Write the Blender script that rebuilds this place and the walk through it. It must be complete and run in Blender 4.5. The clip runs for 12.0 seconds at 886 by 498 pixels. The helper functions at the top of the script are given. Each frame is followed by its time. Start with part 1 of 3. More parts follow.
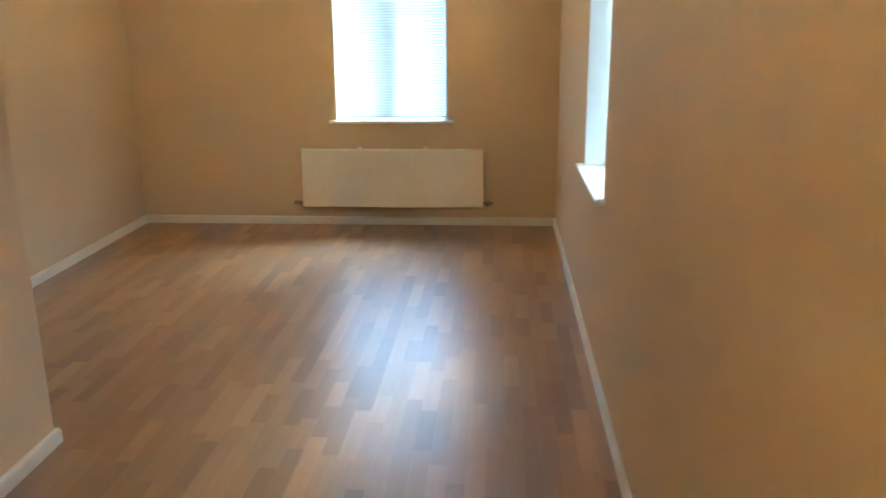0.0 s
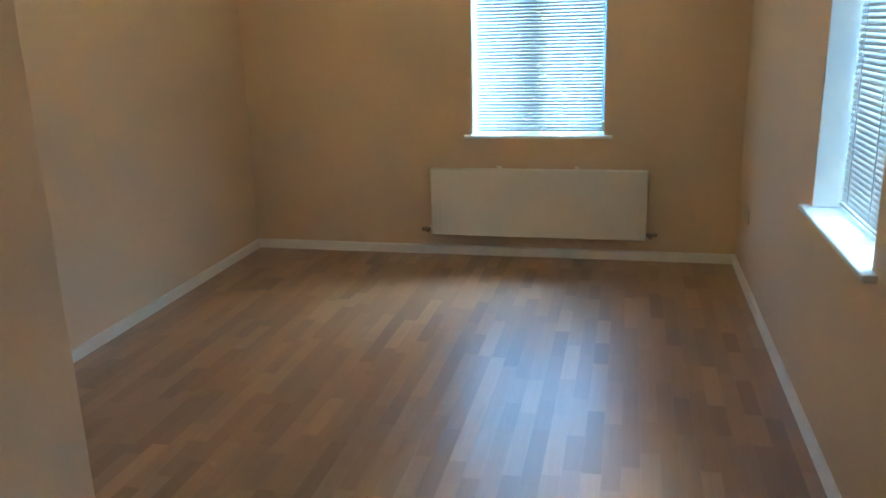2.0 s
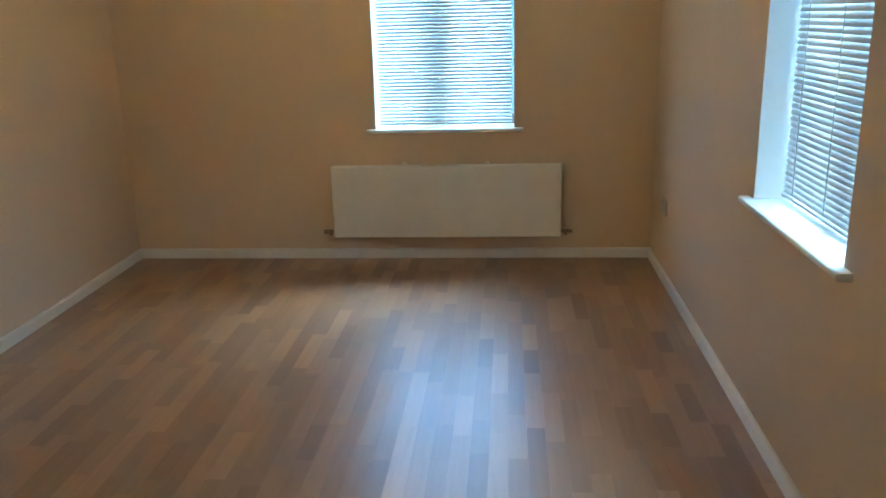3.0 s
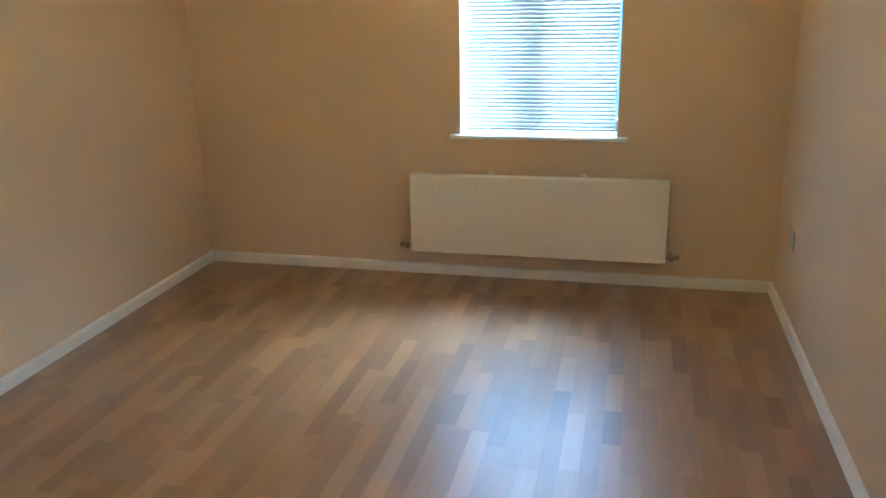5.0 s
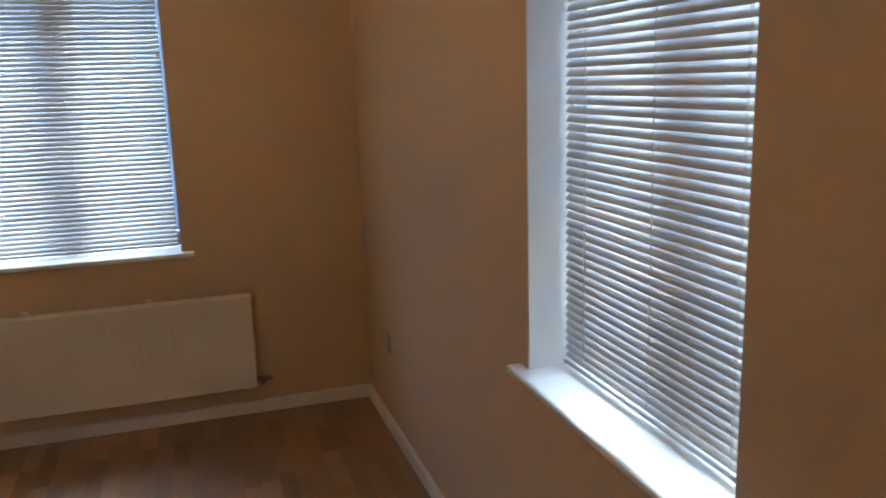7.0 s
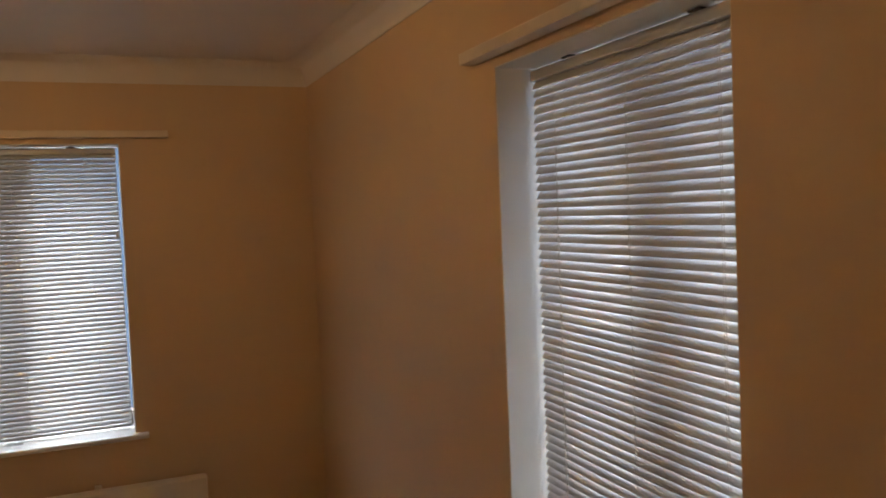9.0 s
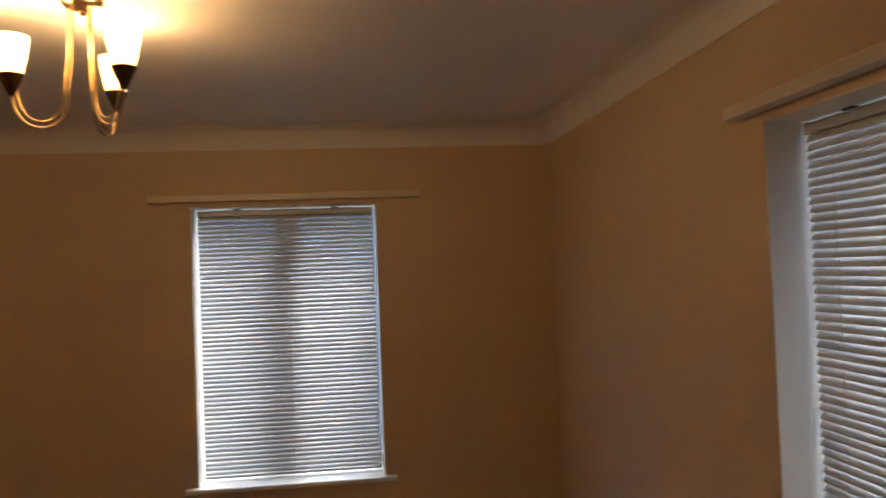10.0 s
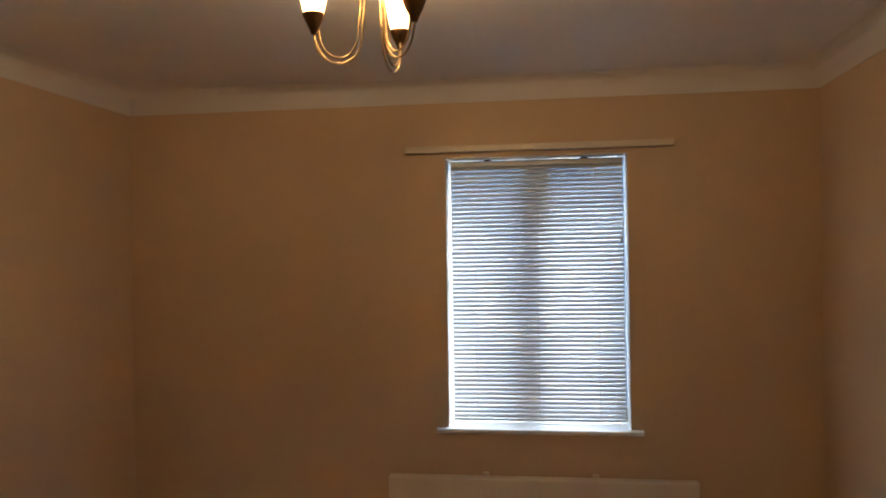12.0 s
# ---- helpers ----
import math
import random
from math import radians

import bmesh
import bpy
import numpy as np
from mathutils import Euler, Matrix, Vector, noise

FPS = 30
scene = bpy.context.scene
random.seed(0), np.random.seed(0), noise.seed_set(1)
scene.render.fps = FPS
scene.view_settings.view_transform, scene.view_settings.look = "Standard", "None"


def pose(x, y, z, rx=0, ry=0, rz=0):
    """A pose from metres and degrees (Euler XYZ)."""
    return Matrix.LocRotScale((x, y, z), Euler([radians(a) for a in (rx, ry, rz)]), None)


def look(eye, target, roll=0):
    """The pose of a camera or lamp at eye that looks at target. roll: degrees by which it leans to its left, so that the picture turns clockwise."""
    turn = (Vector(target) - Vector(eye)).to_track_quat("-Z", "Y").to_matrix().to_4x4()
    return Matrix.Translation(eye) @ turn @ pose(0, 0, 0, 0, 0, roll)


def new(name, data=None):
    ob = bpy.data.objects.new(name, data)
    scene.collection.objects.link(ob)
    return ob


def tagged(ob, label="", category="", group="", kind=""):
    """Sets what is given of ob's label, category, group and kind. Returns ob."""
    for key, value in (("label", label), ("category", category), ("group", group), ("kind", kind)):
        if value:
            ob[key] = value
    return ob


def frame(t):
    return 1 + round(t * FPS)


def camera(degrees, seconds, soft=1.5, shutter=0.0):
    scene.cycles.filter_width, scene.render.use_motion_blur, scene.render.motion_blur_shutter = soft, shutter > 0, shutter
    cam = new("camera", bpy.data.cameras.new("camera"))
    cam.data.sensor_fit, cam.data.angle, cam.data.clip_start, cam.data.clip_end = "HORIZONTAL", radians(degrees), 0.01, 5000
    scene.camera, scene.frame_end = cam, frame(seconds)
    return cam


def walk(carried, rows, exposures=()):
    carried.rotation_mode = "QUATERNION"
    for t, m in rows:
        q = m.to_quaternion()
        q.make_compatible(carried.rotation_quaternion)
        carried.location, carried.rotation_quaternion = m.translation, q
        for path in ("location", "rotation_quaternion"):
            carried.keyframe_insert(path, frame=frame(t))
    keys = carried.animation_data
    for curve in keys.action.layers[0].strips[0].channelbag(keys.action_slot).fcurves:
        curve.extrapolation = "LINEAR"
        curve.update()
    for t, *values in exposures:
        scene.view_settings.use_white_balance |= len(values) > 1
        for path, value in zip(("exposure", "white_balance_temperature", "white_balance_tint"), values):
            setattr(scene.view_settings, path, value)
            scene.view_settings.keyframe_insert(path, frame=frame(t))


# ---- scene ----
cam = camera(57.5, 12.0, soft=1.6, shutter=0.3)
PATH = [
    (0, (-0.421, -5.951, 1.48), (-0.559, -4.03, 0.94), -0.5),
    (0.5, (-0.494, -5.72, 1.472), (-0.775, -3.822, 0.907), -0.7),
    (1, (-0.59, -5.534, 1.492), (-0.896, -3.64, 0.925), -1.3),
    (1.5, (-0.613, -5.279, 1.47), (-0.969, -3.389, 0.924), -1.4),
    (2, (-0.673, -5.045, 1.479), (-1.108, -3.17, 0.94), -1.6),
    (2.5, (-0.773, -4.864, 1.463), (-1.148, -2.973, 0.933), -2.4),
    (3, (-0.85, -4.735, 1.43), (-1.011, -2.821, 0.873), -1.5),
    (3.5, (-0.872, -4.661, 1.434), (-1.088, -2.77, 0.822), -0.8),
    (3.7, (-0.81, -4.627, 1.432), (-1.162, -2.759, 0.812), -1.0),
    (5.3, (-0.731, -4.116, 1.504), (-1.178, -2.256, 0.919), -1.1),
    (5.5, (-0.745, -4.082, 1.494), (-1.019, -2.176, 0.954), -1.2),
    (6, (-0.67, -3.898, 1.497), (-0.697, -1.949, 1.05), -2.0),
    (6.5, (-0.647, -3.738, 1.498), (-0.418, -1.801, 1.059), -2.4),
    (7, (-0.757, -3.657, 1.495), (-0.172, -1.789, 1.085), -1.7),
    (7.2, (-0.779, -3.641, 1.505), (-0.101, -1.804, 1.096), -2.0),
    (8.8, (-0.851, -3.657, 1.686), (-0.07, -1.82, 1.558), -2.3),
    (9, (-0.876, -3.662, 1.682), (-0.112, -1.817, 1.587), -2.4),
    (9.5, (-0.907, -3.658, 1.695), (-0.353, -1.736, 1.671), -2.5),
    (10, (-0.988, -3.669, 1.706), (-0.731, -1.686, 1.756), -2.2),
    (10.5, (-1.04, -3.698, 1.716), (-1.0, -1.701, 1.823), -1.5),
    (11, (-1.075, -3.681, 1.699), (-1.126, -1.685, 1.814), -1.2),
    (11.5, (-1.103, -3.674, 1.652), (-1.26, -1.682, 1.724), -1.3),
    (12, (-1.125, -3.658, 1.608), (-1.406, -1.677, 1.606), -0.9),
]
EXPOSURES = [(0, 4.1, 4450, -17), (1, 4.2, 4200, -17), (1.5, 3.85, 4050, -17), (2.5, 3.5, 3950, -17), (3.5, 3.75, 3950, -17), (5.3, 3.95, 4200, -15), (6, 3.05, 4450, -8), (6.5, 2.95, 4600, -5), (7, 2.8, 4900, 2), (9, 2.45, 5900, 9), (10.5, 2.05, 5700, 8), (12, 2.65, 5200, 5)]
walk(cam, [(t, look(eye, target, roll)) for t, eye, target, roll in PATH], EXPOSURES)

# ---- sizes of the room, in metres ----
# the window wall is y = 0, the other outside wall x = 0, the floor z = 0
ROOM_W = 3.165          # from the left wall to the outside wall
NIB_X, NIB_Y = -2.038, -3.385   # the corner where the room narrows
BACK_Y = -7.2
CEIL = 2.365
COVE = 0.095
SILL_Z, HEAD_Z = 0.79, 2.02
W1 = (-1.630, -0.811)    # first window, along x
W2 = (-2.706, -1.915)   # second window, along y
THICK = 0.30
SKIN, REBATE, REBATE_TOP = 0.185, 0.086, 0.120   # the frames stand in a rebate behind the plaster
BLIND_AT = 0.100        # depth of the blinds in the recess
LAMP = (-1.555, -1.725)
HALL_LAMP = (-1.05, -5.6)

# ---- world and light ----
world = bpy.data.worlds.new("sky")
scene.world = world
world.use_nodes = True
wn = world.node_tree
sky = wn.nodes.new("ShaderNodeTexSky")
sky.sky_type, sky.sun_disc = "NISHITA", False
sky.sun_elevation, sky.sun_rotation = radians(58), radians(42)
sky.air_density, sky.dust_density, sky.ozone_density = 1.0, 4.5, 2.5
wn.nodes["Background"].inputs["Strength"].default_value = 0.15
wn.links.new(sky.outputs["Color"], wn.nodes["Background"].inputs["Color"])

sun = new("sun", bpy.data.lights.new("sun", "SUN"))
sun.data.energy, sun.data.angle, sun.data.color = 1.5, radians(45), (1.0, 0.985, 0.96)
sun.matrix_world = look((4.35, 4.83, 10.41), (0, 0, 0))
BULB_WATTS = 0.62


def sky_portal(m, width, height):
    """Marks a window's opening as the way in for the sky's light; it gives none of its own."""
    lamp = bpy.data.lights.new("window_opening", "AREA")
    lamp.shape, lamp.size, lamp.size_y = "RECTANGLE", width, height
    lamp.cycles.is_portal = True
    new("window_opening", lamp).matrix_world = m


sky_portal(look(((W1[0] + W1[1]) / 2, THICK + 0.01, (SILL_Z + HEAD_Z) / 2), ((W1[0] + W1[1]) / 2, 0, (SILL_Z + HEAD_Z) / 2)), 1.0, 1.4)
sky_portal(look((THICK + 0.01, (W2[0] + W2[1]) / 2, (SILL_Z + HEAD_Z) / 2), (0, (W2[0] + W2[1]) / 2, (SILL_Z + HEAD_Z) / 2)), 1.0, 1.4)


# ---- materials ----
def node_mat(name):
    m = bpy.data.materials.new(name)
    m.use_nodes = True
    t = m.node_tree
    return m, t, t.nodes["Principled BSDF"]


def link(t, a, b):
    t.links.new(a, b)


def noise_node(t, scale, detail=4.0, vector=None, rough=0.55):
    n = t.nodes.new("ShaderNodeTexNoise")
    n.inputs["Scale"].default_value, n.inputs["Detail"].default_value = scale, detail
    n.inputs["Roughness"].default_value = rough
    if vector is None:
        vector = t.nodes.new("ShaderNodeNewGeometry").outputs["Position"]
    link(t, vector, n.inputs["Vector"])
    return n


def ramp(t, fac, stops):
    r = t.nodes.new("ShaderNodeValToRGB")
    while len(r.color_ramp.elements) < len(stops):
        r.color_ramp.elements.new(0.5)
    for e, (p, c) in zip(r.color_ramp.elements, stops):
        e.position, e.color = p, (*c, 1)
    link(t, fac, r.inputs["Fac"])
    return r


def bump(t, p, height, strength, distance):
    b = t.nodes.new("ShaderNodeBump")
    b.inputs["Strength"].default_value, b.inputs["Distance"].default_value = strength, distance
    link(t, height, b.inputs["Height"])
    link(t, b.outputs["Normal"], p.inputs["Normal"])


def surface(name, colour, rough, vary=0.06, scale=3.0, metal=0.0, grain=400.0, relief=0.0002, spec=0.5, coat=0.0):
    """A plain painted or metal surface: faint large stains, fine relief, uneven gloss."""
    m, t, p = node_mat(name)
    big = noise_node(t, scale, 5.0)
    lo = tuple(c * (1 - vary) for c in colour)
    hi = tuple(min(1.0, c * (1 + vary)) for c in colour)
    link(t, ramp(t, big.outputs["Fac"], [(0.3, lo), (0.7, hi)]).outputs["Color"], p.inputs["Base Color"])
    fine = noise_node(t, grain, 3.0)
    bump(t, p, fine.outputs["Fac"], 0.35, relief)
    mr = t.nodes.new("ShaderNodeMapRange")
    mr.inputs["To Min"].default_value, mr.inputs["To Max"].default_value = rough * 0.85, min(1.0, rough * 1.15)
    link(t, noise_node(t, scale * 6, 4.0).outputs["Fac"], mr.inputs["Value"])
    link(t, mr.outputs["Result"], p.inputs["Roughness"])
    p.inputs["Metallic"].default_value = metal
    p.inputs["Specular IOR Level"].default_value = spec
    p.inputs["Coat Weight"].default_value = coat
    return m


def wall_paint():
    """Rolled emulsion in a warm cream: orange-peel relief, soft scuffs."""
    m, t, p = node_mat("cream_wall_paint")
    big = noise_node(t, 1.1, 5.0, rough=0.6)
    r = ramp(t, big.outputs["Fac"], [(0.25, (0.67, 0.495, 0.30)), (0.75, (0.71, 0.535, 0.335))])
    scuff = noise_node(t, 9.0, 6.0, rough=0.7)
    s = ramp(t, scuff.outputs["Fac"], [(0.60, (1, 1, 1)), (0.80, (0.93, 0.92, 0.90))])
    mix = t.nodes.new("ShaderNodeMix")
    mix.data_type, mix.blend_type = "RGBA", "MULTIPLY"
    mix.inputs[0].default_value = 1.0
    link(t, r.outputs["Color"], mix.inputs[6])
    link(t, s.outputs["Color"], mix.inputs[7])
    link(t, mix.outputs[2], p.inputs["Base Color"])
    peel = noise_node(t, 170.0, 4.0)
    wave = noise_node(t, 6.0, 2.0)
    add = t.nodes.new("ShaderNodeMath")
    add.operation = "MULTIPLY_ADD"
    link(t, wave.outputs["Fac"], add.inputs[0])
    add.inputs[1].default_value = 2.5
    link(t, peel.outputs["Fac"], add.inputs[2])
    bump(t, p, add.outputs[0], 0.35, 0.0008)
    p.inputs["Roughness"].default_value = 0.62
    p.inputs["Specular IOR Level"].default_value = 0.35
    return m


def laminate():
    """Printed beech-look laminate: each strip its own tone, long grain, satin lacquer."""
    m, t, p = node_mat("beech_laminate")
    geo, info = t.nodes.new("ShaderNodeNewGeometry"), t.nodes.new("ShaderNodeObjectInfo")
    tot = t.nodes.new("ShaderNodeMath")
    link(t, geo.outputs["Random Per Island"], tot.inputs[0])
    link(t, info.outputs["Random"], tot.inputs[1])
    fr = t.nodes.new("ShaderNodeMath")
    fr.operation = "FRACT"
    link(t, tot.outputs[0], fr.inputs[0])
    tone = ramp(t, fr.outputs[0], [(0.0, (0.185, 0.086, 0.029)), (0.12, (0.23, 0.111, 0.039)), (0.5, (0.285, 0.145, 0.053)), (0.88, (0.345, 0.182, 0.070)), (1.0, (0.42, 0.230, 0.094))])
    scale = t.nodes.new("ShaderNodeVectorMath")
    scale.operation = "MULTIPLY_ADD"
    scale.inputs[1].default_value = (60.0, 3.0, 20.0)
    link(t, geo.outputs["Position"], scale.inputs[0])
    shift = t.nodes.new("ShaderNodeCombineXYZ")
    far = t.nodes.new("ShaderNodeMath")
    far.operation = "MULTIPLY"
    far.inputs[1].default_value = 91.0
    link(t, fr.outputs[0], far.inputs[0])
    for k in ("X", "Y", "Z"):
        link(t, far.outputs[0], shift.inputs[k])
    link(t, shift.outputs[0], scale.inputs[2])
    grain = noise_node(t, 1.0, 6.0, scale.outputs[0], 0.65)
    g = ramp(t, grain.outputs["Fac"], [(0.30, (0.87, 0.85, 0.83)), (0.55, (1, 1, 1)), (0.75, (1.06, 1.05, 1.04))])
    mix = t.nodes.new("ShaderNodeMix")
    mix.data_type, mix.blend_type = "RGBA", "MULTIPLY"
    mix.inputs[0].default_value = 1.0
    link(t, tone.outputs["Color"], mix.inputs[6])
    link(t, g.outputs["Color"], mix.inputs[7])
    link(t, mix.outputs[2], p.inputs["Base Color"])
    smear = noise_node(t, 2.3, 6.0, rough=0.65)
    mr = t.nodes.new("ShaderNodeMapRange")
    mr.inputs["To Min"].default_value, mr.inputs["To Max"].default_value = 0.33, 0.43
    link(t, smear.outputs["Fac"], mr.inputs["Value"])
    link(t, mr.outputs["Result"], p.inputs["Roughness"])
    bump(t, p, grain.outputs["Fac"], 0.05, 0.0001)
    p.inputs["Specular IOR Level"].default_value = 1.0
    p.inputs["Coat Weight"].default_value, p.inputs["Coat Roughness"].default_value = 0.9, 0.36
    return m


def brick_mat():
    m, t, p = node_mat("red_brick")
    b = t.nodes.new("ShaderNodeTexBrick")
    b.inputs["Color1"].default_value, b.inputs["Color2"].default_value = (0.12, 0.066, 0.052, 1), (0.16, 0.088, 0.068, 1)
    b.inputs["Mortar"].default_value = (0.16, 0.14, 0.13, 1)
    b.inputs["Scale"].default_value = 1.0
    b.inputs["Brick Width"].default_value, b.inputs["Row Height"].default_value, b.inputs["Mortar Size"].default_value = 0.225, 0.075, 0.006
    geo = t.nodes.new("ShaderNodeNewGeometry")
    sep, com = t.nodes.new("ShaderNodeSeparateXYZ"), t.nodes.new("ShaderNodeCombineXYZ")
    link(t, geo.outputs["Position"], sep.inputs[0])
    link(t, sep.outputs["Y"], com.inputs["X"])
    link(t, sep.outputs["Z"], com.inputs["Y"])
    link(t, com.outputs[0], b.inputs["Vector"])
    link(t, b.outputs["Color"], p.inputs["Base Color"])
    p.inputs["Roughness"].default_value = 0.9
    return m


def glass_mat():
    m, t, p = node_mat("window_glass")
    p.inputs["Transmission Weight"].default_value, p.inputs["Roughness"].default_value = 1.0, 0.0
    p.inputs["IOR"].default_value = 1.45
    p.inputs["Base Color"].default_value = (0.97, 0.99, 0.98, 1)
    return m


def shade_mat():
    """Opal glass round a lit bulb: passes light, and glows with it."""
    m, t, p = node_mat("opal_glass")
    p.inputs["Base Color"].default_value = (0.95, 0.88, 0.74, 1)
    p.inputs["Roughness"].default_value = 0.25
    p.inputs["Emission Color"].default_value = (1.0, 0.60, 0.24, 1)
    p.inputs["Emission Strength"].default_value = 1.0
    tr = t.nodes.new("ShaderNodeBsdfTranslucent")
    tr.inputs["Color"].default_value = (0.95, 0.80, 0.55, 1)
    mx = t.nodes.new("ShaderNodeMixShader")
    mx.inputs[0].default_value = 0.55
    link(t, p.outputs[0], mx.inputs[1])
    link(t, tr.outputs[0], mx.inputs[2])
    link(t, mx.outputs[0], t.nodes["Material Output"].inputs["Surface"])
    return m


def bulb_mat():
    m, t, p = node_mat("lit_bulb")
    p.inputs["Emission Color"].default_value = (1.0, 0.62, 0.28, 1)
    p.inputs["Emission Strength"].default_value = 7.0
    return m


WALL = wall_paint()
FLOORING = laminate()
CEILING = surface("ceiling_paint", (0.84, 0.81, 0.78), 0.8, 0.03, 1.5, grain=120.0, relief=0.0006, spec=0.25)
COVING = surface("coving_paint", (0.78, 0.74, 0.69), 0.7, 0.03, 2.0, grain=200.0, relief=0.0003, spec=0.3)
GLOSS = surface("white_gloss_paint", (0.80, 0.75, 0.67), 0.32, 0.05, 4.0, grain=90.0, relief=0.0003)
UPVC = surface("brown_grey_window_frame", (0.36, 0.315, 0.27), 0.35, 0.05, 3.0)
PALE = surface("pale_cream_reveal_paint", (0.80, 0.76, 0.66), 0.6, 0.04, 3.0, grain=170.0, relief=0.0006, spec=0.3)
REVEAL = surface("white_sill_paint", (0.90, 0.90, 0.88), 0.35, 0.03, 5.0, grain=120.0)
SLAT = surface("white_aluminium_slat", (0.61, 0.625, 0.63), 0.32, 0.04, 8.0)
CORD = surface("white_cord", (0.75, 0.74, 0.70), 0.8, 0.05, 30.0)
ENAMEL = surface("radiator_enamel", (0.82, 0.75, 0.61), 0.34, 0.04, 3.0, grain=250.0)
BRASS = surface("worn_brass", (0.48, 0.37, 0.22), 0.30, 0.12, 25.0, metal=1.0)
DARK_BRASS = surface("antique_brass", (0.16, 0.09, 0.035), 0.35, 0.2, 30.0, metal=1.0)
VALVE = surface("tarnished_valve_metal", (0.30, 0.23, 0.16), 0.45, 0.2, 40.0, metal=0.6)
COPPER = surface("painted_pipe", (0.72, 0.66, 0.57), 0.4, 0.06, 20.0)
PLASTIC = surface("dull_grey_socket", (0.57, 0.49, 0.38), 0.45, 0.02, 6.0)
SLOT = surface("dark_slot", (0.03, 0.03, 0.03), 0.6, 0.1, 20.0)
BRACKET = surface("grey_bracket_metal", (0.10, 0.09, 0.08), 0.5, 0.1, 20.0, metal=0.4)
DOOR_WOOD = surface("dark_stained_wood", (0.075, 0.032, 0.014), 0.4, 0.25, 12.0, grain=120.0)
BATTEN = surface("cream_batten_paint", (0.77, 0.67, 0.52), 0.4, 0.06, 6.0, grain=80.0)
PAVING = surface("pale_paving", (0.40, 0.40, 0.39), 0.9, 0.15, 0.6, grain=30.0, relief=0.01)
BRICK = brick_mat()
RENDER = surface("grey_render", (0.19, 0.23, 0.27), 0.9, 0.08, 0.5, grain=60.0, relief=0.003)
ROOF = surface("brown_roof_tile", (0.085, 0.07, 0.045), 0.85, 0.25, 3.0, grain=14.0, relief=0.01)
GLASS = glass_mat()
OPAL = shade_mat()
BULB = bulb_mat()


# ---- mesh helpers ----
def mesh_of(name, bm, mat, smooth=False):
    bmesh.ops.recalc_face_normals(bm, faces=bm.faces)
    me = bpy.data.meshes.new(name)
    bm.to_mesh(me)
    bm.free()
    me.materials.append(mat)
    if smooth:
        me.shade_smooth()
        me.set_sharp_from_angle(angle=radians(40))
    return me


def part(name, bm, mat, parent, label="", smooth=False):
    ob = new(name, mesh_of(name, bm, mat, smooth))
    ob.parent = parent
    return tagged(ob, label)


def thing(name, at, label, category, group="", kind=""):
    ob = new(name)
    ob.empty_display_size = 0.1
    ob.matrix_world = at if isinstance(at, Matrix) else Matrix.Translation(at)
    return tagged(ob, label, category, group, kind)


def structure(name, bm, mat, label, category, smooth=False):
    return tagged(new(name, mesh_of(name, bm, mat, smooth)), label, category, kind="structure")


def box(bm, lo, hi, bevel=0.0, seg=2):
    """A box between two corners, its edges rounded by bevel."""
    vs = [bm.verts.new((x, y, z)) for z in (lo[2], hi[2]) for y in (lo[1], hi[1]) for x in (lo[0], hi[0])]
    fs = [bm.faces.new([vs[i] for i in q]) for q in ((0, 2, 3, 1), (4, 5, 7, 6), (0, 1, 5, 4), (2, 6, 7, 3), (0, 4, 6, 2), (1, 3, 7, 5))]
    if bevel:
        es = list({e for f in fs for e in f.edges})
        bmesh.ops.bevel(bm, geom=es, offset=bevel, segments=seg, profile=0.5, affect="EDGES")
    return bm


def boxed(lo, hi, bevel=0.0, seg=2):
    return box(bmesh.new(), lo, hi, bevel, seg)


def sweep(bm, profile, path, closed=True, caps=True):
    """Carries a profile (points across and up) along a level path, mitred at its corners. across points to the left of the way."""
    rings = []
    n = len(path)
    for i, (x, y) in enumerate(path):
        a = Vector(path[i]) - Vector(path[i - 1]) if i else Vector(path[1]) - Vector(path[0])
        b = Vector(path[i + 1]) - Vector(path[i]) if i < n - 1 else a
        a, b = a.normalized(), b.normalized()
        na, nb = Vector((-a.y, a.x)), Vector((-b.y, b.x))
        m = (na + nb).normalized()
        m /= max(0.2, m.dot(na))
        rings.append([bm.verts.new((x + m.x * u, y + m.y * u, z)) for u, z in profile])
    k = len(profile)
    for r, s in zip(rings, rings[1:]):
        for j in range(k if closed else k - 1):
            bm.faces.new((r[j], r[(j + 1) % k], s[(j + 1) % k], s[j]))
    if caps and closed:
        bm.faces.new(rings[0])
        bm.faces.new(rings[-1])
    return bm


def tube(bm, points, radius, sides=8, closed_ends=True):
    """A round tube along points in space."""
    pts = [Vector(p) for p in points]
    up = Vector((0, 0, 1))
    rings = []
    for i, p in enumerate(pts):
        d = (pts[min(i + 1, len(pts) - 1)] - pts[max(i - 1, 0)]).normalized()
        side = d.cross(up if abs(d.dot(up)) < 0.95 else Vector((1, 0, 0)))
        if rings:
            side = prev - d * prev.dot(d)
        side.normalize()
        prev = side
        o = d.cross(side)
        rings.append([bm.verts.new(p + radius * (math.cos(a) * side + math.sin(a) * o)) for a in (2 * math.pi * k / sides for k in range(sides))])
    for r, s in zip(rings, rings[1:]):
        for j in range(sides):
            bm.faces.new((r[j], r[(j + 1) % sides], s[(j + 1) % sides], s[j]))
    if closed_ends:
        bm.faces.new(rings[0])
        bm.faces.new(rings[-1])
    return bm


